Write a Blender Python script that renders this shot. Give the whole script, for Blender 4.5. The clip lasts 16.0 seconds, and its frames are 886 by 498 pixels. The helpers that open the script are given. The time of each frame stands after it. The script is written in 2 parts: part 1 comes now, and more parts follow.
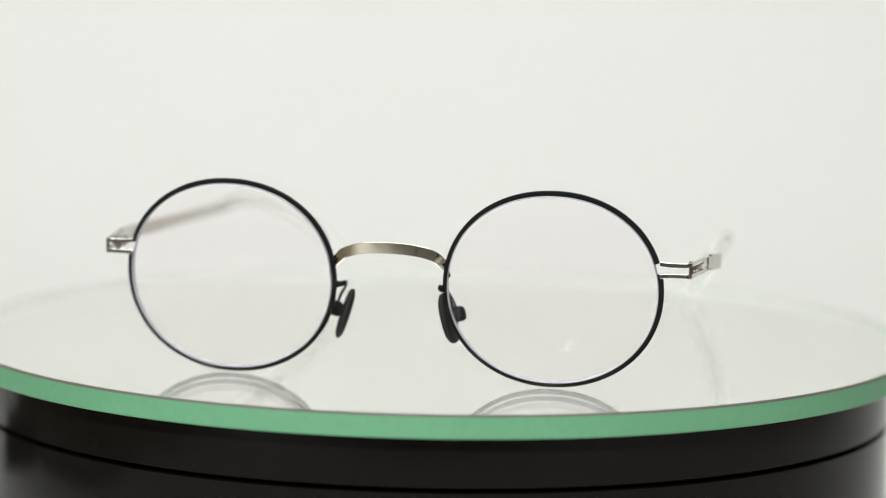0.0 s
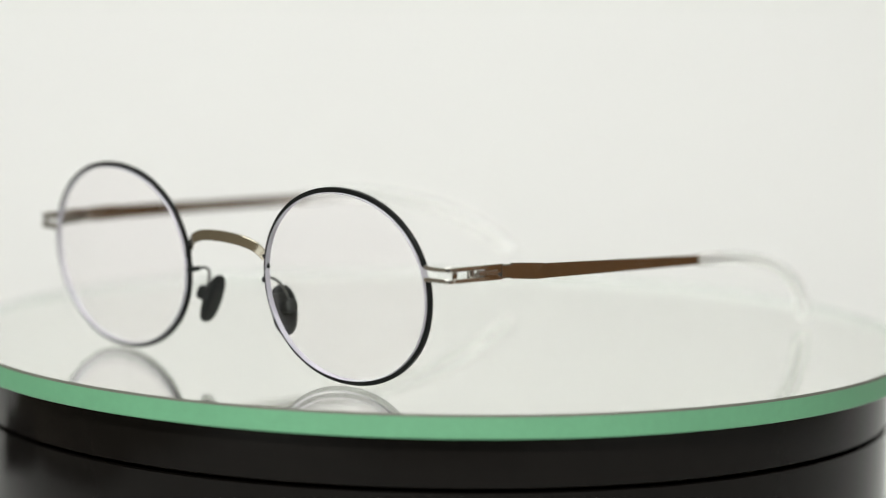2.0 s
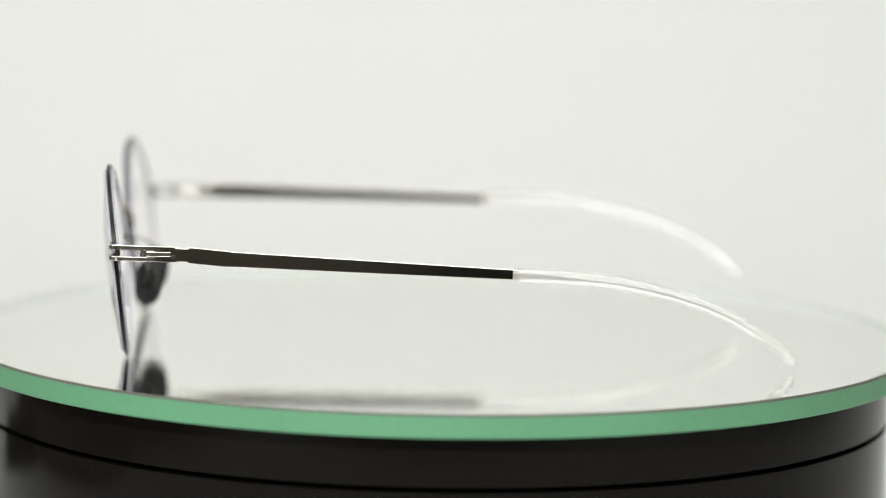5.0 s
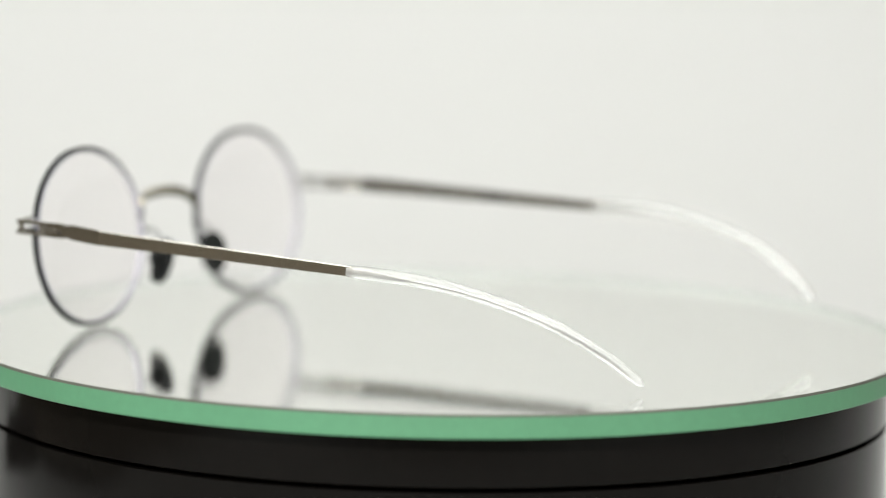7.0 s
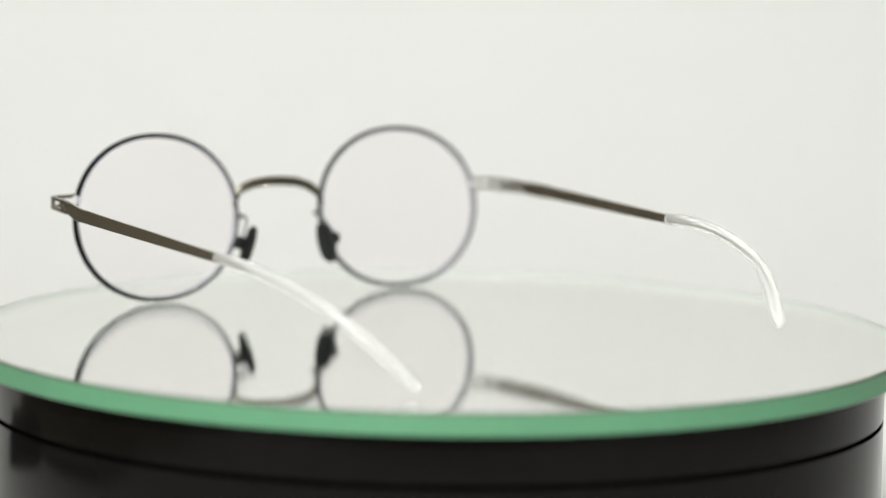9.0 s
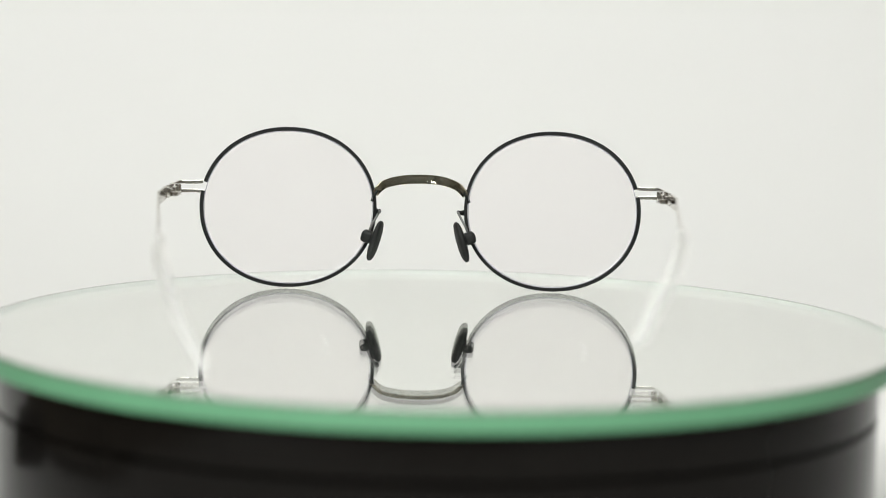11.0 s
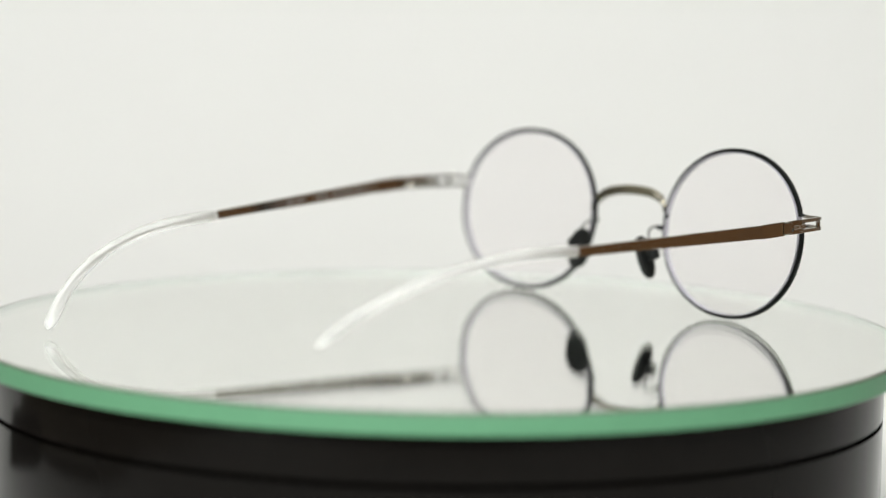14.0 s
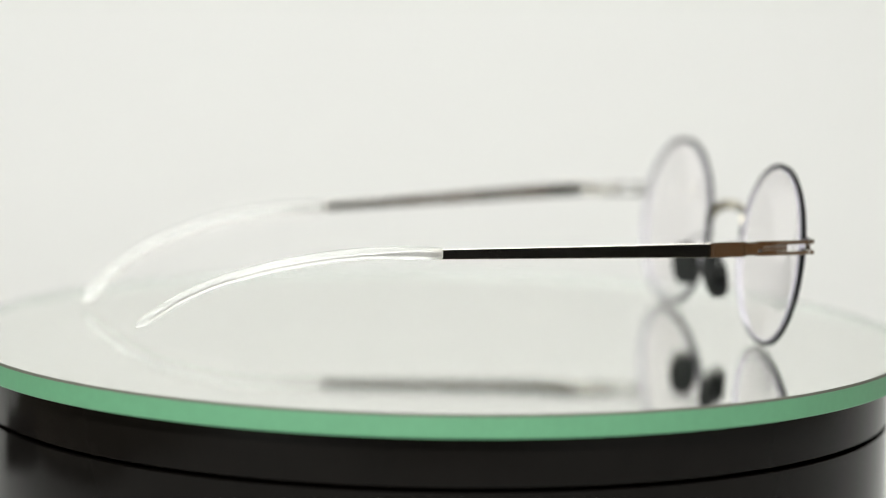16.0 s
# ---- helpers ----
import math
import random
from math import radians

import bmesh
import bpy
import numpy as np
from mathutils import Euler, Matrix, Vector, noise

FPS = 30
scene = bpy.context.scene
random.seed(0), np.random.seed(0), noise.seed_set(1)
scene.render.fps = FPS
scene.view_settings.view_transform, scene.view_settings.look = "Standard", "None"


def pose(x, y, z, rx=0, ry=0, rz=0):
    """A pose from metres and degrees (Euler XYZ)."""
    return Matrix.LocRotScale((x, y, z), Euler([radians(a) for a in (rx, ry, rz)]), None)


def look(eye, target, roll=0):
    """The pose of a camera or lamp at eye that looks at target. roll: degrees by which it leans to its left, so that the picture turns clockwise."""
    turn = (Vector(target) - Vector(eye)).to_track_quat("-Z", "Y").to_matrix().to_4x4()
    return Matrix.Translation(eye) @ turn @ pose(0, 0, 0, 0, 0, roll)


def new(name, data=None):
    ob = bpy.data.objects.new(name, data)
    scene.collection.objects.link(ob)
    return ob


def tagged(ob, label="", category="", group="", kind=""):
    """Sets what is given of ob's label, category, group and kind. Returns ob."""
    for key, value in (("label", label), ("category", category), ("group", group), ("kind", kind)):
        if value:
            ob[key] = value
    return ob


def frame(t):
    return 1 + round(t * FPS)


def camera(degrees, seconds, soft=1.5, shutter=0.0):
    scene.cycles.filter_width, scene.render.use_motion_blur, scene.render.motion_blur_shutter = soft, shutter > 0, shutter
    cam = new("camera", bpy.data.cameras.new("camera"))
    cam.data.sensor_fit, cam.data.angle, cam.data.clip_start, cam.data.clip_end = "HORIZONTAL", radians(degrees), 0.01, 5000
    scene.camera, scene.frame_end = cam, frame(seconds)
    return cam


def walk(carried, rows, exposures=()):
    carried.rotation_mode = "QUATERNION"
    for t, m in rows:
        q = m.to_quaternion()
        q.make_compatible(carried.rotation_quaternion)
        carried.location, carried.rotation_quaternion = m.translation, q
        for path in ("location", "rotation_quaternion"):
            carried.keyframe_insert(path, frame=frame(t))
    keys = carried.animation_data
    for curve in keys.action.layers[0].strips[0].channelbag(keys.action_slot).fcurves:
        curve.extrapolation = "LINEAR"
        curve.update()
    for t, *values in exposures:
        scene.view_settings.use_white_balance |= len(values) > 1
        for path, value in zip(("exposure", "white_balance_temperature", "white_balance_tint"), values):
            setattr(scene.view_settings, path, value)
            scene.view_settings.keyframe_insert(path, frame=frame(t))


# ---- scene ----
cam = camera(16.5, 16.0, soft=1.0)
EYE = Vector((0.0, -0.7378, 0.1112))
AIM = EYE + Vector((0.0016, 0.9925, -0.1222))
BACK = (EYE - AIM).normalized() * 0.0162
# the lens breathes a little when it focuses further away: (seconds, how far, 0 to 1)
PULL = [(0.0, -0.07), (2.0, -0.05), (3.5, 0.0), (7.5, 0.0), (8.7, 0.0), (8.8, 0.36), (9.2, 0.45), (10.2, 1.0), (11.3, 1.0), (12.5, 1.0), (13.3, 1.0), (13.4, 0.62), (13.5, 0.5), (14.3, 0.42), (14.4, 0.06), (14.5, 0.0), (16.0, 0.04)]
walk(cam, [(t, look(EYE + BACK * k, AIM + BACK * k, 1.05)) for t, k in PULL])
cam.data.dof.use_dof = True
cam.data.dof.aperture_fstop = 6.4

# ---- world, light, exposure ----
scene.view_settings.exposure = 0.0
world = bpy.data.worlds.new("room_air")
scene.world = world
world.use_nodes = True
world.node_tree.nodes["Background"].inputs[0].default_value = (0.9, 0.95, 1.0, 1)
world.node_tree.nodes["Background"].inputs[1].default_value = 0.15


def area_lamp(name, eye, target, sx, sy, watts, colour):
    data = bpy.data.lights.new(name, "AREA")
    data.shape, data.size, data.size_y, data.energy, data.color = "RECTANGLE", sx, sy, watts, colour
    ob = new(name, data)
    ob.matrix_world = look(eye, target)
    return ob


SOFTBOX = look((-0.16, -0.25, 1.22), (-0.05, 0.62, 0.08))
lamp = area_lamp("softbox_light", (0, 0, 1), (0, 0, 0), 1.2, 0.8, 6.28, (0.940, 0.978, 0.940))
lamp.matrix_world = SOFTBOX @ pose(0, 0, -0.012)
# small round lamp behind the camera
SPOT = look((-0.19, -1.02, 0.60), (0.0, 0.35, 0.08))
spot = area_lamp("round_light", (0, 0, 1), (0, 0, 0), 0.05, 0.05, 10.5, (0.965, 0.98, 0.95))
spot.data.shape = "DISK"
spot.matrix_world = SPOT @ pose(0, 0, -0.006)


# ---- materials ----
def material(name, colour, rough=0.5, metal=0.0, grain=0.0, scale=60.0, bump=0.0, second=None, **extra):
    m = bpy.data.materials.new(name)
    m.use_nodes = True
    nt = m.node_tree
    b = nt.nodes["Principled BSDF"]
    b.inputs["Roughness"].default_value = rough
    b.inputs["Metallic"].default_value = metal
    b.inputs["Base Color"].default_value = (*colour, 1)
    for key, value in extra.items():
        b.inputs[key.replace("_", " ")].default_value = value
    if grain or bump:
        co = nt.nodes.new("ShaderNodeTexCoord")
        fine = nt.nodes.new("ShaderNodeTexNoise")
        fine.inputs["Scale"].default_value, fine.inputs["Detail"].default_value = scale, 8
        broad = nt.nodes.new("ShaderNodeTexNoise")
        broad.inputs["Scale"].default_value, broad.inputs["Detail"].default_value = scale / 12, 3
        mixed = nt.nodes.new("ShaderNodeMath")
        mixed.operation = "ADD"
        for n in (fine, broad):
            nt.links.new(co.outputs["Object"], n.inputs["Vector"])
        nt.links.new(fine.outputs["Fac"], mixed.inputs[0])
        nt.links.new(broad.outputs["Fac"], mixed.inputs[1])
        ramp = nt.nodes.new("ShaderNodeMapRange")
        ramp.inputs["From Min"].default_value, ramp.inputs["From Max"].default_value = 0.6, 1.4
        nt.links.new(mixed.outputs[0], ramp.inputs["Value"])
        mix = nt.nodes.new("ShaderNodeMix")
        mix.data_type = "RGBA"
        other = second or tuple(c * (1 - grain) for c in colour)
        mix.inputs[6].default_value, mix.inputs[7].default_value = (*other, 1), (*colour, 1)
        nt.links.new(ramp.outputs[0], mix.inputs[0])
        nt.links.new(mix.outputs[2], b.inputs["Base Color"])
        rr = nt.nodes.new("ShaderNodeMapRange")
        rr.inputs["To Min"].default_value, rr.inputs["To Max"].default_value = max(rough * 0.8, 0.02), min(rough * 1.25 + 0.01, 1)
        nt.links.new(mixed.outputs[0], rr.inputs["Value"])
        nt.links.new(rr.outputs[0], b.inputs["Roughness"])
        if bump:
            bp = nt.nodes.new("ShaderNodeBump")
            bp.inputs["Strength"].default_value, bp.inputs["Distance"].default_value = bump, 0.0004
            nt.links.new(fine.outputs["Fac"], bp.inputs["Height"])
            nt.links.new(bp.outputs["Normal"], b.inputs["Normal"])
    return m


def glass(name, colour, ior=1.5, rough=0.0, painted_white=0.0):
    m = bpy.data.materials.new(name)
    m.use_nodes = True
    nt = m.node_tree
    nt.nodes.remove(nt.nodes["Principled BSDF"])
    g = nt.nodes.new("ShaderNodeBsdfGlass")
    g.inputs["Color"].default_value, g.inputs["IOR"].default_value, g.inputs["Roughness"].default_value = (*colour, 1), ior, rough
    last = g
    if painted_white:
        # white scatter mixed in, painting the bright surroundings that clear plastic refracts
        white = nt.nodes.new("ShaderNodeBsdfTranslucent")
        face = nt.nodes.new("ShaderNodeBsdfDiffuse")
        both, last = nt.nodes.new("ShaderNodeMixShader"), nt.nodes.new("ShaderNodeMixShader")
        for n in (white, face):
            n.inputs["Color"].default_value = (0.98, 0.98, 0.975, 1)
        both.inputs[0].default_value, last.inputs[0].default_value = 0.5, painted_white
        nt.links.new(white.outputs[0], both.inputs[1])
        nt.links.new(face.outputs[0], both.inputs[2])
        nt.links.new(g.outputs[0], last.inputs[1])
        nt.links.new(both.outputs[0], last.inputs[2])
    nt.links.new(last.outputs[0], nt.nodes["Material Output"].inputs["Surface"])
    return m


def half_clear(name, colour, clear):
    """A frosted face that lets part of the light straight through."""
    m = material(name, colour, 0.35, grain=0.1, scale=600)
    nt = m.node_tree
    thin, mix = nt.nodes.new("ShaderNodeBsdfTransparent"), nt.nodes.new("ShaderNodeMixShader")
    thin.inputs["Color"].default_value = (0.95, 0.94, 0.97, 1)
    mix.inputs[0].default_value = clear
    nt.links.new(nt.nodes["Principled BSDF"].outputs[0], mix.inputs[1])
    nt.links.new(thin.outputs[0], mix.inputs[2])
    nt.links.new(mix.outputs[0], nt.nodes["Material Output"].inputs["Surface"])
    return m


def glow(name, colour, strength):
    m = bpy.data.materials.new(name)
    m.use_nodes = True
    b = m.node_tree.nodes["Principled BSDF"]
    b.inputs["Base Color"].default_value = (0.8, 0.8, 0.8, 1)
    b.inputs["Emission Color"].default_value = (*colour, 1)
    b.inputs["Emission Strength"].default_value = strength
    return m


PAPER = material("matte_white_paper", (0.792, 0.788, 0.773), 0.85, grain=0.025, scale=22, bump=0.05, second=(0.782, 0.772, 0.763))
LAMINATE = material("grey_olive_laminate", (0.17, 0.145, 0.11), 0.7, grain=0.2, scale=60, bump=0.05, Specular_IOR_Level=0.15)
WOOD = material("oiled_brown_wood", (0.150, 0.080, 0.038), 0.85, grain=0.35, scale=40, bump=0.1, Specular_IOR_Level=0.05)
WALL = material("cream_wall_paint", (0.58, 0.55, 0.49), 0.8, grain=0.1, scale=12, bump=0.05)
DARK_PANEL = material("added_dark_panel", (0.050, 0.043, 0.038), 0.6, grain=0.3, scale=30, bump=0.05)
CEILING = material("ceiling_paint", (0.75, 0.74, 0.71), 0.9, grain=0.05, scale=12)
CARPET = material("dark_carpet", (0.06, 0.055, 0.05), 0.95, grain=0.4, scale=300, bump=0.3)
BLACK_PLASTIC = material("glossy_black_plastic", (0.0066, 0.0055, 0.0047), 0.09, grain=0.35, scale=160, Specular_IOR_Level=0.08)
MATT_BLACK = material("matt_black_plastic", (0.01, 0.01, 0.01), 0.5, grain=0.2, scale=300)
CLEAR = glass("clear_float_glass", (0.999, 1.0, 0.998), 1.52)
SILVERING = material("mirror_silvering", (0.988, 1.0, 0.968), 0.0, 1.0)
EDGE = material("ground_green_glass_edge", (0.128, 0.345, 0.19), 0.4, grain=0.12, scale=500, bump=0.15)
ARRIS = material("worn_grey_glass_corner", (0.14, 0.14, 0.115), 0.6, grain=0.35, scale=260, bump=0.2)
LIT_LINING = material("inner_edge_with_painted_light", (0.36, 0.40, 0.375), 0.6, grain=0.08, scale=400)
BLACK_RIM = material("black_lacquered_steel", (0.004, 0.005, 0.0045), 0.3, grain=0.25, scale=900, Specular_IOR_Level=0.2)
STEEL = material("polished_grey_steel", (0.60, 0.57, 0.525), 0.08, 1.0, grain=0.06, scale=700, bump=0.008)
BRIDGE_STEEL = material("warm_polished_steel", (0.61, 0.565, 0.465), 0.07, 1.0, grain=0.08, scale=700)
BRIGHT = material("bright_hinge_steel", (0.75, 0.73, 0.70), 0.14, 1.0, grain=0.08, scale=900)
WIRE = material("dull_grey_wire", (0.22, 0.22, 0.215), 0.25, 1.0, grain=0.2, scale=900)
SILICONE = material("black_silicone", (0.007, 0.008, 0.0075), 0.5, grain=0.25, scale=900, bump=0.1, Specular_IOR_Level=0.3)
LENS = glass("clear_lens", (0.998, 0.989, 0.994), 1.17)
LENS_EDGE = half_clear("frosted_lens_edge", (0.58, 0.565, 0.62), 0.48)
SLEEVE = glass("clear_acetate", (0.995, 0.995, 0.99), 1.30, 0.06, painted_white=0.32)
PRINT = material("dark_grey_print", (0.27, 0.26, 0.25), 0.6, 0.0)
BULB_FACE = glow("lit_round_face", (1.0, 0.97, 0.94), 60.0)
PANEL = glow("lit_diffuser", (0.97, 0.985, 0.95), 3.0)


# ---- mesh helpers ----
def finish(name, bm, mat, smooth=True):
    if any(len(e.link_faces) > 1 for e in bm.edges) and not name == "glass_plate":
        bmesh.ops.recalc_face_normals(bm, faces=bm.faces[:])
    me = bpy.data.meshes.new(name)
    for f in bm.faces:
        f.smooth = smooth
    bm.to_mesh(me)
    bm.free()
    for m in (mat if isinstance(mat, (list, tuple)) else (mat,)):
        me.materials.append(m)
    return me


def sharpen(me, degrees=35):
    me.set_sharp_from_angle(angle=radians(degrees))
    return me


def part(name, bm, mat, parent, label="", sharp=35):
    """Link a bmesh as one mesh object under a thing or a part."""
    me = sharpen(finish(name, bm, mat), sharp)
    ob = new(name, me)
    ob.parent = parent
    return tagged(ob, label)


def thing(name, label, category, group="", kind="", bm=None, mat=None):
    ob = new(name, sharpen(finish(name, bm, mat)) if bm else None)
    return tagged(ob, label, category, group, kind)


def spline(points, n):
    """A smooth curve through the points (Catmull-Rom), n steps a piece."""
    p = [Vector(q) for q in points]
    p = [2 * p[0] - p[1]] + p + [2 * p[-1] - p[-2]]
    out = []
    for i in range(1, len(p) - 2):
        a, b, c, d = p[i - 1:i + 3]
        for k in range(n):
            t = k / n
            out.append(0.5 * (2 * b + (c - a) * t + (2 * a - 5 * b + 4 * c - d) * t * t + (3 * b - a - 3 * c + d) * t ** 3))
    return out + [p[-2]]


def sweep(path, section, up=(0, 0, 1), closed=False, bm=None):
    """Sweep a cross-section along a path. section(s) gives (side, up) offsets for s from 0 to 1."""
    bm = bm or bmesh.new()
    n, up, rings = len(path), Vector(up), []
    for i, p in enumerate(path):
        a = path[i - 1] if i or closed else path[0]
        b = path[(i + 1) % n] if i < n - 1 or closed else path[-1]
        t = (b - a).normalized()
        side = t.cross(up).normalized()
        rise = side.cross(t).normalized()
        rings.append([bm.verts.new(p + side * u + rise * v) for u, v in section(i / max(n - 1, 1))])
    m = len(rings[0])
    for i in range(n if closed else n - 1):
        q, r = rings[i], rings[(i + 1) % n]
        for k in range(m):
            bm.faces.new((q[k], q[(k + 1) % m], r[(k + 1) % m], r[k]))
    if not closed:
        bm.faces.new(rings[0][::-1])
        bm.faces.new(rings[-1])
    return bm


def bar(w, h, c=0.00008):
    """A rectangle with slightly broken corners."""
    w, h = w / 2, h / 2
    return [(-w + c, -h), (w - c, -h), (w, -h + c), (w, h - c), (w - c, h), (-w + c, h), (-w, h - c), (-w, -h + c)]


def wedge(w, h):
    """A bar that is thicker at its upper edge, towards the back."""
    return [(u if u > 0 else u * (1 + v / h), v) for u, v in bar(w, h)]


def oval(w, h, n=16, power=1.0):
    out = []
    for k in range(n):
        a = 2 * math.pi * k / n
        c, s = math.cos(a), math.sin(a)
        out.append((w / 2 * math.copysign(abs(c) ** power, c), h / 2 * math.copysign(abs(s) ** power, s)))
    return out


def cylinder(a, b, r, n=14):
    return sweep([a, b], lambda s: oval(2 * r, 2 * r, n), up=(0, 1, 0.1))


def lathe(profile, n=192, bm=None, close=True):
    """Turn a profile of (radius, z) round the z axis. A radius of zero makes a pole."""
    bm = bm or bmesh.new()
    rings = []
    for r, z in profile:
        if r < 1e-9:
            rings.append([bm.verts.new((0, 0, z))])
        else:
            rings.append([bm.verts.new((r * math.cos(2 * math.pi * k / n), r * math.sin(2 * math.pi * k / n), z)) for k in range(n)])
    pairs = list(zip(rings, rings[1:])) + ([(rings[-1], rings[0])] if close else [])
    for a, b in pairs:
        if len(a) == len(b) == 1:
            continue
        for k in range(n):
            j = (k + 1) % n
            if len(a) == 1:
                bm.faces.new((a[0], b[k], b[j]))
            elif len(b) == 1:
                bm.faces.new((a[k], a[j], b[0]))
            else:
                bm.faces.new((a[k], a[j], b[j], b[k]))
    return bm


def box(x0, x1, y0, y1, z0, z1, bevel=0.0, bm=None):
    bm = bm or bmesh.new()
    made = bmesh.ops.create_cube(bm, size=1)["verts"]
    for v in made:
        v.co = Vector((x0 if v.co.x < 0 else x1, y0 if v.co.y < 0 else y1, z0 if v.co.z < 0 else z1))
    if bevel:
        edges = {e for v in made for e in v.link_edges}
        bmesh.ops.bevel(bm, geom=list(edges), offset=bevel, segments=2, affect="EDGES", profile=0.5)
    return bm


# ---- the room and the white sweep ----
TABLE_Z = -0.055


def room():
    x, y0, y1, z0, z1, w = 1.9, -2.2, 1.6, -0.80, 1.6, 0.1
    for name, b in (("wall_north", (-x, x, y1, y1 + w, z0, z1)), ("wall_south", (-x, x, y0 - w, y0, z0, z1)),
                    ("wall_east", (x, x + w, y0 - w, y1 + w, z0, z1)), ("wall_west", (-x - w, -x, y0 - w, y1 + w, z0, z1))):
        thing(name, "plain cream painted wall of a dim room", "wall", kind="structure", bm=box(*b), mat=WALL)
    # unseen panel, added so that the steel temples reflect a dark sector
    thing("dark_reflection_panel", "unseen dark brown panel added for a dark reflection in the steel", "wall panelling", kind="structure", bm=box(0.50, 1.46, y0, y0 + 0.02, z0, -0.1, 0.004), mat=DARK_PANEL)
    thing("floor", "dark carpeted floor of the room", "floor", kind="structure", bm=box(-x - w, x + w, y0 - w, y1 + w, z0 - w, z0), mat=CARPET)
    thing("ceiling", "plain white painted ceiling", "ceiling", kind="structure", bm=box(-x - w, x + w, y0 - w, y1 + w, z1, z1 + w), mat=CEILING)


def table():
    t = thing("table", "grey laminate table under a white paper sweep", "table")
    part("tabletop", box(-0.95, 0.95, -0.336, 0.98, TABLE_Z - 0.032, TABLE_Z, 0.003), LAMINATE, t)
    part("side_leaf", box(-0.95, -0.36, -0.56, -0.338, TABLE_Z - 0.032, TABLE_Z, 0.003), LAMINATE, t)
    for sx in (-1, 1):
        for y in (-0.28, 0.90):
            part("leg", box(sx * 0.88 - 0.03, sx * 0.88 + 0.03, y - 0.03, y + 0.03, -0.8, TABLE_Z - 0.032, 0.003), LAMINATE, t)


def paper_sweep():
    """White paper that lies on the table and rises in a wide curve behind it."""
    bm = bmesh.new()
    z0, r, yc = TABLE_Z + 0.0015, 0.46, 0.46
    prof = [(-0.333 + 0.793 * k / 48, z0) for k in range(49)]
    prof += [(yc + r * math.sin(a), z0 + r - r * math.cos(a)) for a in (math.pi / 2 * k / 24 for k in range(1, 25))]
    prof += [(yc + r, z0 + r + 0.6 * k / 16) for k in range(1, 17)]
    cols = []
    def wide(y):
        """The sheet is trimmed narrower in front of the turntable than behind it."""
        k = min(1, max(0, (y - 0.085) / 0.03))
        return -0.254 - 0.09 * k, 0.345 + 0.26 * k

    for j in range(25):
        col = []
        for y, z in prof:
            x0, x1 = wide(y)
            x = x0 + (x1 - x0) * j / 24
            col.append(bm.verts.new((x, y, z + 0.0012 * noise.noise(Vector((x * 4, y * 4, z * 4))) * (1 if z > z0 + 0.02 else 0))))
        cols.append(col)
    for a, b in zip(cols, cols[1:]):
        for k in range(len(prof) - 1):
            bm.faces.new((a[k], b[k], b[k + 1], a[k + 1]))
    ob = thing("backdrop", "white seamless paper sweep curving up behind the turntable", "backdrop", kind="structure", bm=bm, mat=PAPER)
    s = ob.modifiers.new("thickness", "SOLIDIFY")
    s.thickness, s.offset = 0.0008, 0.0


def softbox():
    """Large lit diffuser in a black frame over the table."""
    s = thing("softbox", "large lit white softbox in a black frame", "lamp")
    s.matrix_world = SOFTBOX
    x, y = 0.62, 0.42
    part("diffuser", box(-x, x, -y, y, 0, 0.004), PANEL, s)
    part("housing", box(-x - 0.02, x + 0.02, -y - 0.02, y + 0.02, 0.006, 0.09, 0.01), MATT_BLACK, s)
    pole = part("hanger", box(-0.02, 0.02, -0.02, 0.02, 0.0, 0.35), MATT_BLACK, s)
    pole.matrix_local = SOFTBOX.inverted() @ Matrix.Translation(SOFTBOX @ Vector((0, 0, 0.06)))


# ---- turntable and mirror ----
GLASS_R, GLASS_H, BASE_R = 0.115, 0.0052, 0.1097


def turntable():
    t = thing("turntable", "round glossy black plastic display turntable with a groove", "turntable")
    t.location = (0, 0, TABLE_Z + 0.0023)
    z0 = -t.location.z
    top, groove, foot = z0 - GLASS_H - 0.0004, z0 - 0.0168, 0.0
    part("base", lathe([(0, foot), (BASE_R - 0.003, foot), (BASE_R - 0.001, foot + 0.002), (BASE_R, foot + 0.004), (BASE_R, groove - 0.0009),
                        (BASE_R - 0.0016, groove - 0.0008), (0.06, groove - 0.0008), (0, groove - 0.0008)], close=False), BLACK_PLASTIC, t, sharp=12)
    platter = part("platter", lathe([(0, groove), (BASE_R - 0.0012, groove), (BASE_R - 0.0003, groove + 0.0001), (BASE_R, groove + 0.0004),
                                     (BASE_R, top - 0.0005), (BASE_R - 0.0005, top), (0, top)], close=False), BLACK_PLASTIC, t, "glossy black turning platter", sharp=12)
    part("spindle", lathe([(0, groove - 0.004), (0.05, groove - 0.004), (0.05, groove + 0.001), (0, groove + 0.001)], n=48, close=False), MATT_BLACK, t)
    return t, platter


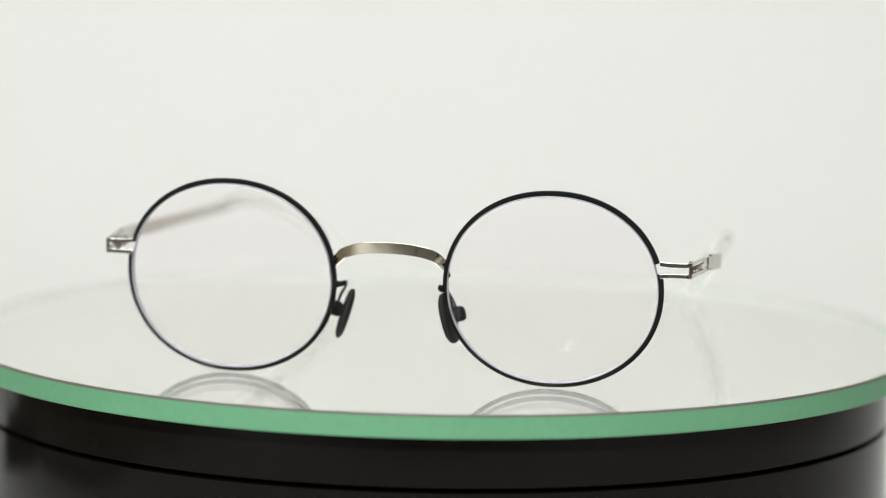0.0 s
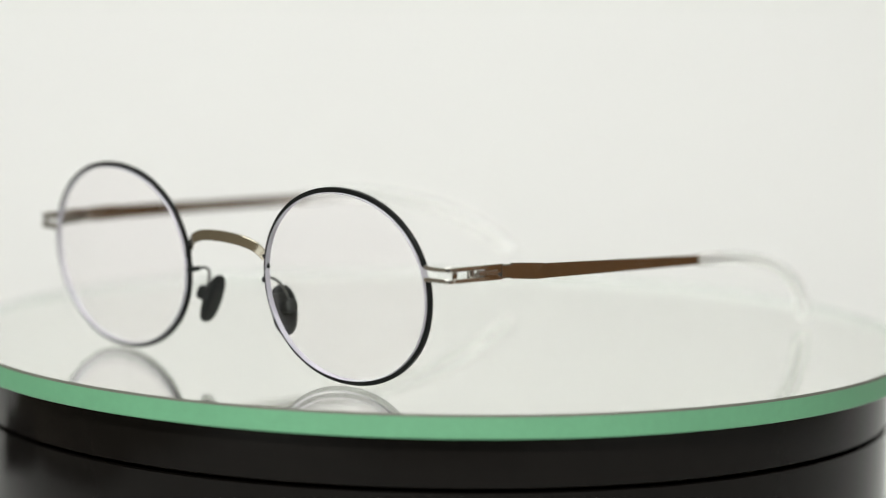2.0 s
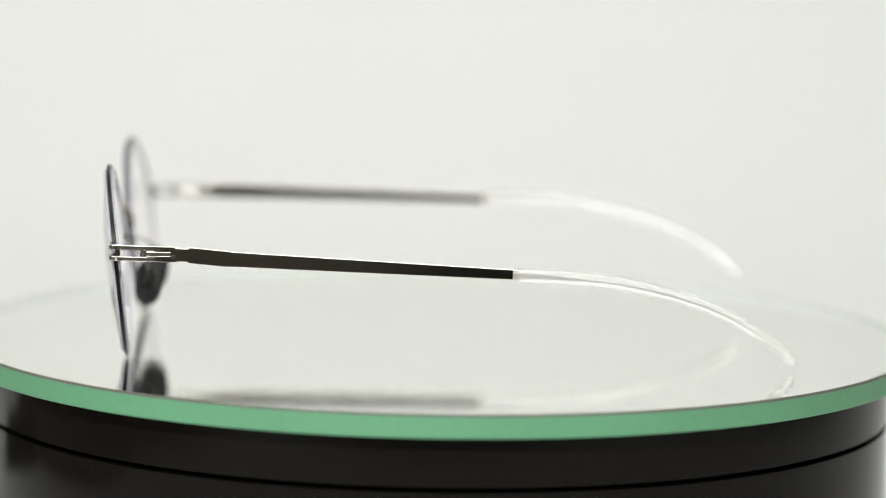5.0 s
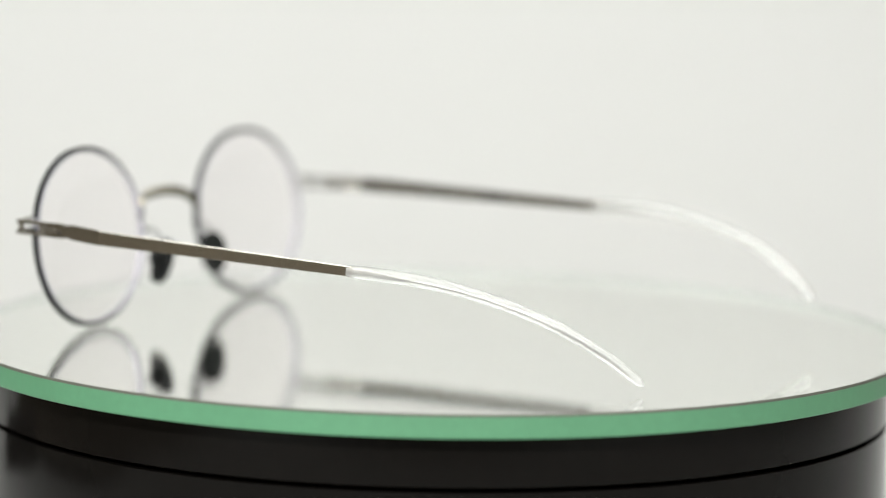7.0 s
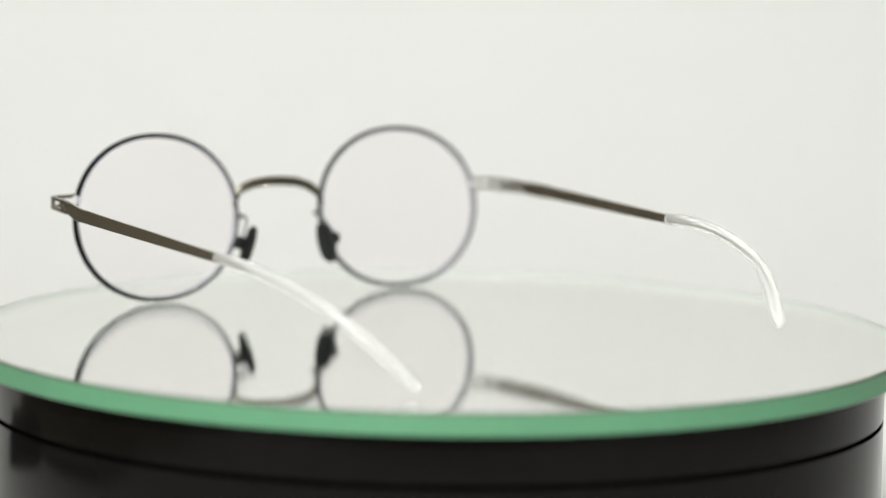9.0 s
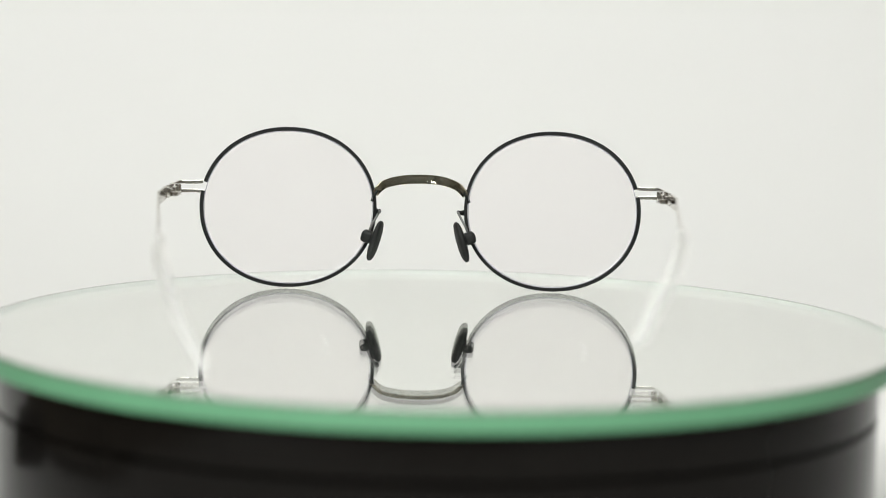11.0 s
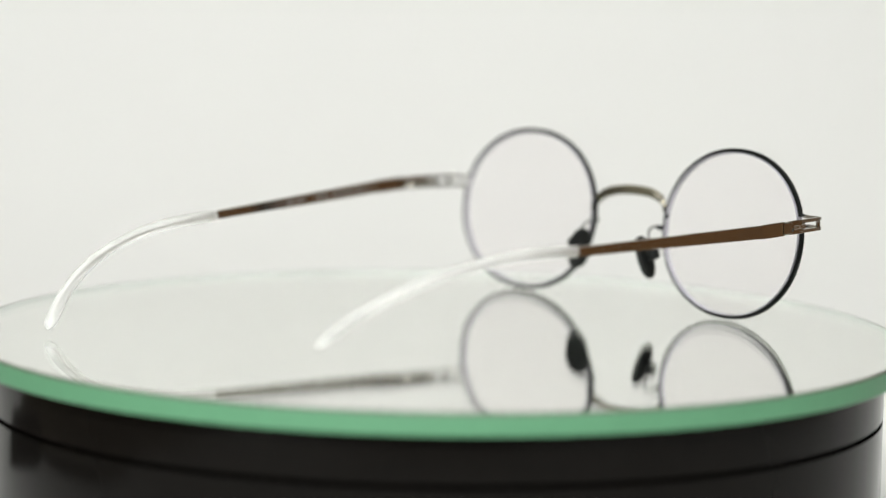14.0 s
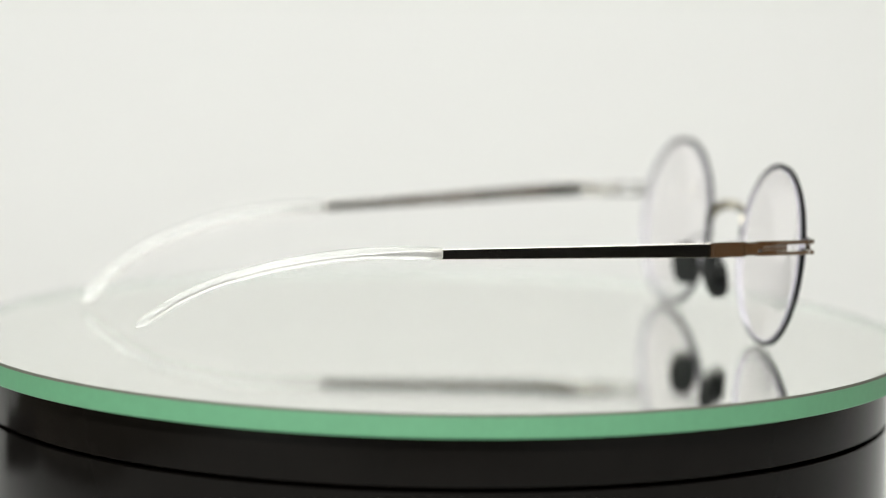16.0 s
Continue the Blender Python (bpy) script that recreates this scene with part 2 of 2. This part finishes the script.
def mirror_disc():
    """Back-silvered round glass plate with a ground green edge; its top is at z = 0."""
    d = thing("mirror_disc", "round mirror of thick glass with a green ground edge", "mirror")
    r = GLASS_R - 0.0005
    part("glass_plate", lathe([(r, 0), (r * 0.5, 0), (0, 0)], n=256, close=False), CLEAR, d, "clear glass plate", sharp=20).visible_shadow = False
    part("silvering", lathe([(0, -GLASS_H + 0.0001), (r * 0.5, -GLASS_H + 0.0001), (r, -GLASS_H + 0.0001)], n=256, close=False), SILVERING, d, "mirror silvering under the glass")
    part("ground_edge", lathe([(GLASS_R - 0.0003, -0.00005), (GLASS_R, -0.0004), (GLASS_R, -GLASS_H + 0.0003), (GLASS_R - 0.0003, -GLASS_H),
                               (r + 0.0002, -GLASS_H), (r + 0.0002, -0.00005)], n=256), EDGE, d, "green ground glass edge")
    part("arris", lathe([(GLASS_R - 0.0006, 0.00003), (GLASS_R - 0.0002, 0.00001), (GLASS_R + 0.00003, -0.00046), (GLASS_R - 0.0001, -0.0005), (GLASS_R - 0.0007, -0.0001)], n=256), ARRIS, d, "grey worn upper corner of the glass")
    # painted pale: stands for light that the ground edge would let through
    part("edge_lining", lathe([(r, 0), (r, -GLASS_H + 0.0001)], n=256, close=False), LIT_LINING, d, "inner face of the glass edge, painted pale for light coming through")
    return d


# ---- the spectacles ----
RX, RZ, CX, CZ = 0.0241, 0.0218, 0.0360, 0.0219


def lens_frame(side):
    return Matrix.Translation((side * CX - 0.0004, 0.0, CZ)) @ Euler((radians(6.0), 0, side * radians(2.4))).to_matrix().to_4x4()


def cosine(a):
    """A cosine that makes the ovals a little fuller in their corners."""
    c = math.cos(a)
    return math.copysign(abs(c) ** 0.96, c)


def sine(a):
    c = math.sin(a)
    return math.copysign(abs(c) ** 0.96, c)


def bow(x, z):
    """Depth of the curved lens surface."""
    return (x * x + z * z) / (2 * 0.115) - 0.0018


def spectacles():
    g = thing("spectacles", "round black wire spectacles with steel temples and clear tips", "glasses")
    for side in (1, -1):
        m = lens_frame(side)
        # rim: lacquered strip, open where the endpiece leaves it
        n, gap = 128, 0.055
        a0 = 0.243
        path, widths = [], []
        for k in range(n + 1):
            a = a0 + gap + (2 * math.pi - 2 * gap) * k / n
            x, z = side * (RX - 0.00050) * cosine(a), (RZ - 0.00049) * sine(a)
            path.append(m @ Vector((x, bow(x, z) + 0.00015, z)))
            widths.append(0.00102 + 0.00008 * math.cos(a) + 0.00004 * math.sin(a))
        normal = m.to_3x3() @ Vector((0, -1, 0))
        rim = part("rim", sweep(path, lambda s: bar(widths[min(int(s * n + 0.5), n)], 0.00084), up=normal), BLACK_RIM, g, "black lacquered round rim")
        # lens: thin meniscus
        bm = bmesh.new()
        rings, seg, off = 14, 96, 0.0011
        layers = []
        for y_off in (-0.0006, off):
            mid = bm.verts.new(m @ Vector((0, bow(0, 0) + y_off, 0)))
            rows = []
            for j in range(1, rings + 1):
                q = j / rings
                rows.append([bm.verts.new(m @ Vector(((RX - 0.00114) * q * cosine(2 * math.pi * k / seg), bow((RX - 0.00114) * q * cosine(2 * math.pi * k / seg), (RZ - 0.00112) * q * sine(2 * math.pi * k / seg)) + y_off, (RZ - 0.00112) * q * sine(2 * math.pi * k / seg)))) for k in range(seg)])
            for k in range(seg):
                bm.faces.new((mid, rows[0][k], rows[0][(k + 1) % seg]))
                for a, b in zip(rows, rows[1:]):
                    bm.faces.new((a[k], b[k], b[(k + 1) % seg], a[(k + 1) % seg]))
            layers.append(rows[-1])
        for k in range(seg):
            bm.faces.new((layers[0][k], layers[1][k], layers[1][(k + 1) % seg], layers[0][(k + 1) % seg]))
        lens = part("lens", bm, LENS, g, "clear coated lens")
        lens.visible_shadow = False
        # pale bevel round the lens, behind the rim
        path = []
        for k in range(128):
            a = 2 * math.pi * k / 128
            x, z = side * (RX - 0.00113) * cosine(a), (RZ - 0.00112) * sine(a)
            path.append(m @ Vector((x, bow(x, z) + 0.00025, z)))
        part("bevel", sweep(path, lambda s: bar(0.0002, 0.0021), up=normal, closed=True), LENS_EDGE, lens, "pale bevelled lens edge")
        # two prongs that leave the rim and turn back into the hinge plate
        zc, zt = (0.0272, 0.0232) if side > 0 else (0.0274, 0.0266)
        jx = 0.0590
        endpiece = part("endpiece", box(side * 0.0655 - 0.0003, side * 0.0655 + 0.0003, 0.0018, 0.0029, zc - 0.00165, zc + 0.00165, 0.0001), STEEL, g, "bent steel endpiece with two prongs")
        for dz in (0.00124, -0.00124):
            pts = [(side * (jx - 0.0001), 0.0003, zc + dz * 1.1), (side * (jx + 0.002), 0.0004, zc + dz * 0.95), (side * 0.0638, 0.0006, zc + dz * 0.95),
                   (side * 0.0650, 0.0009, zc + dz), (side * 0.0655, 0.0022, zc + dz), (side * 0.0661, 0.0065, zc + dz), (side * 0.0668, 0.0115, zc + dz)]
            part("prong", sweep(spline(pts, 5), lambda s: bar(0.0006, 0.00092)), BRIGHT, endpiece, sharp=20)
        part("hinge_plate", sweep([Vector((side * 0.0667, 0.0106, zc)), Vector((side * 0.0672, 0.0156, zc))], lambda s: bar(0.0006, 0.0034)), STEEL, endpiece)
        part("rivet", cylinder(Vector((side * 0.0667, 0.0146, zc - 0.0005)), Vector((side * 0.0676, 0.0146, zc - 0.0005)), 0.0004), WIRE, endpiece)
        hinge = part("hinge", sweep(spline([(side * 0.0663, 0.0088, zc), (side * 0.0665, 0.0105, zc), (side * 0.0669, 0.0140, zc)], 4), lambda s: bar(0.0011, 0.0014, 0.0003)), BRIGHT, g, "bright steel clip hinge")
        part("clip", sweep(spline([(side * 0.0650, 0.0080, zc - 0.0007), (side * 0.0645, 0.0110, zc - 0.0007), (side * 0.0648, 0.0150, zc - 0.0006), (side * 0.0662, 0.0174, zc - 0.0004)], 5), lambda s: oval(0.0010, 0.0013, 12)), STEEL, hinge, sharp=50)
        part("knuckle", cylinder(Vector((side * 0.0650, 0.0080, zc - 0.0016)), Vector((side * 0.0650, 0.0080, zc + 0.0013)), 0.0008), BRIGHT, hinge, sharp=50)
        part("collar", sweep([Vector((side * 0.0672, 0.0152, zc)), Vector((side * 0.0674, 0.0166, zc)), Vector((side * 0.0676, 0.0186, zc))], lambda s: bar(0.0009, 0.0030, 0.0002)), STEEL, hinge, sharp=20)
        # temple: tapering steel strip with a slight kink
        ex, kink = (0.0629, 0.0687) if side > 0 else (0.0643, 0.0681)
        slope = (zt - zc) / 0.076
        pts = [Vector((side * (0.0673 + (kink - 0.0673) * 0.25), 0.0180, zc)), Vector((side * kink, 0.0268, zc + slope * 0.012))]
        pts += [Vector((side * (kink + (ex - kink) * q), 0.0268 + 0.0640 * q, zc + slope * (0.012 + 0.064 * q))) for q in (0.004, 0.25, 0.5, 0.75, 1.0)]
        temple = part("temple", sweep(pts, lambda s: bar(0.0007, 0.0035 - 0.0013 * max(0, s - 0.2) / 0.8, 0.0001)), STEEL, g, "flat tapering steel temple", sharp=2)
        if side > 0:
            # worn print along the inner face, too small to read
            bm, a, b = bmesh.new(), pts[2], pts[-1]
            along = (b - a).normalized()
            inward = along.cross(Vector((0, 0, 1))).normalized() * -1
            for q0, q1, h in ((0.05, 0.06, 0.0010), (0.08, 0.14, 0.0005), (0.147, 0.22, 0.0005), (0.23, 0.28, 0.0005), (0.31, 0.38, 0.0006), (0.45, 0.50, 0.0005), (0.51, 0.56, 0.0005)):
                p, q = a.lerp(b, q0), a.lerp(b, q1)
                sweep([p + inward * 0.00037, q + inward * 0.00037], lambda s: bar(0.00004, h, 0.00001), bm=bm)
            part("print", bm, PRINT, temple, "grey worn print")
        # clear curved tip with a short tang inside
        if side > 0:
            run = [(0.0627, 0.0893, zt), (0.0616, 0.1050, 0.0224), (0.0596, 0.1200, 0.0200), (0.0559, 0.1350, 0.0151), (0.0515, 0.1465, 0.0086), (0.0469, 0.1548, 0.0016)]
        else:
            run = [(-0.0642, 0.0885, zt + 0.0001), (-0.0634, 0.1040, 0.0269), (-0.0615, 0.1190, 0.0252), (-0.0585, 0.1340, 0.0215), (-0.0544, 0.1450, 0.0165), (-0.0497, 0.1551, 0.0093)]
        sleeve_path = spline(run, 10)

        def sleeve_section(s):
            k = min(1.0, 0.86 + s * 3) * (1.0 if s < 0.94 else math.sqrt(max(0.06, 1 - ((s - 0.94) / 0.062) ** 2)))
            return oval((0.0023 + 0.0013 * s) * k, (0.0031 - 0.0008 * s) * k, 20)

        tip = part("tip", sweep(sleeve_path, sleeve_section), SLEEVE, g, "clear plastic temple tip", sharp=60)
        tip.visible_shadow = False
        start = pts[-1]
        ahead = (sleeve_path[4] - start)
        core = [start - ahead * 0.05, start + ahead * 0.5, start + ahead * 0.95] + [p + Vector((0, 0, -0.0003)) for p in sleeve_path[7:-3]]
        part("core", sweep(core, lambda s: bar(0.00040, 0.0015 - 0.0011 * min(1, s * 7), 0.00008)), BRIGHT, tip, "thin steel core inside the tip")
        # nose pad on its wire arm
        lug = [(side * 0.0126 - 0.0004, -0.0005, 0.0213), (side * 0.0117 - 0.0004, -0.0003, 0.0211), (side * 0.0109 - 0.0002, 0.0002, 0.0212), (side * 0.0107, 0.0009, 0.0214)]
        part("pad_lug", sweep(spline(lug, 5), lambda s: oval(0.0010 - 0.0002 * s, 0.0020 - 0.0009 * min(1, s * 1.5), 10), up=(0, 0.3, 1)), BLACK_RIM, rim, "short black lug for the pad arm", sharp=60)
        foot = [(side * 0.0132 - 0.0004, -0.0001, 0.0238), (side * 0.0126 - 0.0004, -0.0003, 0.0256), (side * 0.0119 - 0.0004, -0.0006, 0.0268)]
        part("bridge_foot", sweep(spline(foot, 5), lambda s: oval(0.0010, 0.0017 - 0.0002 * s, 10), up=(0, -1, 0.1)), BLACK_RIM, rim, "black flare that meets the bridge", sharp=60)
        arm_pts = [(side * 0.0109, 0.0002, 0.0212), (side * 0.0107, 0.0016, 0.0214), (side * 0.0109, 0.0033, 0.0211), (side * 0.0116, 0.0048, 0.0199),
                   (side * 0.0128, 0.0057, 0.0178), (side * 0.0138, 0.0060, 0.0150)]
        part("pad_arm", sweep(spline(arm_pts, 6), lambda s: oval(0.00062, 0.00062, 10), up=(0, 0.3, 1)), WIRE, g, "thin grey steel wire pad arm", sharp=60)
        bm = bmesh.new()
        bmesh.ops.create_uvsphere(bm, u_segments=32, v_segments=16, radius=1)
        for v in bm.verts:
            c = v.co
            v.co = Vector((0.0011 * math.copysign(abs(c.x) ** 0.7, c.x), 0.0034 * math.copysign(abs(c.y) ** 0.78, c.y), 0.0057 * math.copysign(abs(c.z) ** 0.85, c.z)))
        pm = Matrix.Translation((side * 0.0117, 0.0060, 0.0138)) @ Euler((radians(-4), side * radians(-17), side * radians(-12))).to_matrix().to_4x4()
        bmesh.ops.transform(bm, matrix=pm, verts=bm.verts[:])
        pad = part("nose_pad", bm, SILICONE, g, "black silicone nose pad", sharp=80)
        bm = bmesh.new()
        bmesh.ops.create_uvsphere(bm, u_segments=20, v_segments=12, radius=1)
        for v in bm.verts:
            c = v.co
            v.co = Vector((0.0017 * math.copysign(abs(c.x) ** 0.5, c.x), 0.0016 * math.copysign(abs(c.y) ** 0.6, c.y), 0.0017 * math.copysign(abs(c.z) ** 0.7, c.z)))
        bmesh.ops.transform(bm, matrix=pm @ Matrix.Translation((side * 0.0024, 0, 0.0004)), verts=bm.verts[:])
        part("boss", bm, SILICONE, pad)
    # bridge: warm steel band with dark ends
    pts = [(-0.0127, -0.0002, 0.0259), (-0.0119, -0.0006, 0.0269), (-0.0100, -0.0015, 0.0284), (-0.0058, -0.0025, 0.0296), (0, -0.0028, 0.0299),
           (0.0055, -0.0025, 0.0295), (0.0093, -0.0018, 0.0285), (0.0111, -0.0010, 0.0271), (0.0120, -0.0005, 0.0259)]
    part("bridge", sweep(spline(pts, 8), lambda s: wedge(0.0006, 0.0019 + 0.0006 * math.sin(math.pi * s)), up=(0, -0.08, 1)), BRIDGE_STEEL, g, "arched warm steel bridge")
    return g


def wooden_board():
    """Thick board that lies on the table beside the paper."""
    b = thing("wooden_board", "thick brown wooden board lying on the white paper", "board")
    for k, x in enumerate((0.335, 0.350, 0.341)):
        y = -0.392 + 0.185 * k
        part("plank", box(x, 0.80, y, y + 0.183, TABLE_Z + 0.0022, TABLE_Z + 0.045, 0.002), WOOD, b)


def round_lamp():
    """Small lit lamp on a floor stand."""
    a = thing("round_lamp", "small round lit lamp on a black floor stand", "lamp")
    a.matrix_world = SPOT
    part("face", lathe([(0, 0), (0.027, 0)], n=48, close=False), BULB_FACE, a, "lit white lamp face")
    part("housing", lathe([(0.0285, -0.004), (0.032, 0.0), (0.032, 0.03), (0.025, 0.07), (0, 0.075), (0, 0.07), (0.022, 0.066), (0.0275, 0.002)], n=48, close=False), MATT_BLACK, a)
    pole = part("stand", lathe([(0, 0.0), (0.13, 0.0), (0.13, 0.012), (0.012, 0.02), (0.010, 0.03), (0.010, 1.42), (0, 1.42)], n=32, close=False), MATT_BLACK, a)
    pole.matrix_local = SPOT.inverted() @ Matrix.Translation((-0.205, -1.10, -0.80))


def power_adapter():
    """Small black adapter by the edge of the paper, with its cable."""
    a = thing("power_adapter", "small black plastic power adapter lying on white paper", "adapter")
    z = TABLE_Z + 0.0023
    bm = box(-0.017, 0.017, -0.027, 0.027, 0, 0.0118, 0.003)
    bmesh.ops.transform(bm, matrix=pose(-0.221, 0.033, z, 0, 0, 146.3), verts=bm.verts[:])
    part("housing", bm, MATT_BLACK, a)
    run = [(-0.222, 0.012, z + 0.006), (-0.226, -0.012, z + 0.003), (-0.226, -0.045, z + 0.0020), (-0.222, -0.078, z + 0.0020), (-0.232, -0.105, z + 0.0020), (-0.252, -0.120, z + 0.0020)]
    part("cable", sweep(spline(run, 8), lambda s: oval(0.0040, 0.0040, 12)), MATT_BLACK, a)


room()
table()
paper_sweep()
softbox()
wooden_board()
round_lamp()
power_adapter()
TURNTABLE, PLATTER = turntable()
MIRROR = mirror_disc()
SPECTACLES = spectacles()
FOCUS = new("focus_point")


def motions():
    """The platter turns, and carries the mirror and the spectacles."""
    rate = -15.287
    times = [0.5 * k for k in range(33)]
    walk(PLATTER, [(t, pose(0, 0, 0, 0, 0, rate * t)) for t in times])
    walk(MIRROR, [(t, pose(0, 0, 0, 0, 0, rate * t)) for t in times])
    stand = pose(-0.01003, -0.07452, 0.0, 0, 0, -11.636)
    walk(SPECTACLES, [(t, pose(0, 0, 0, 0, 0, rate * t) @ stand) for t in times])
    walk(FOCUS, [(t, pose(0, -0.075 + 0.15 * k, 0.02)) for t, k in PULL])


cam.data.dof.focus_object = FOCUS
motions()
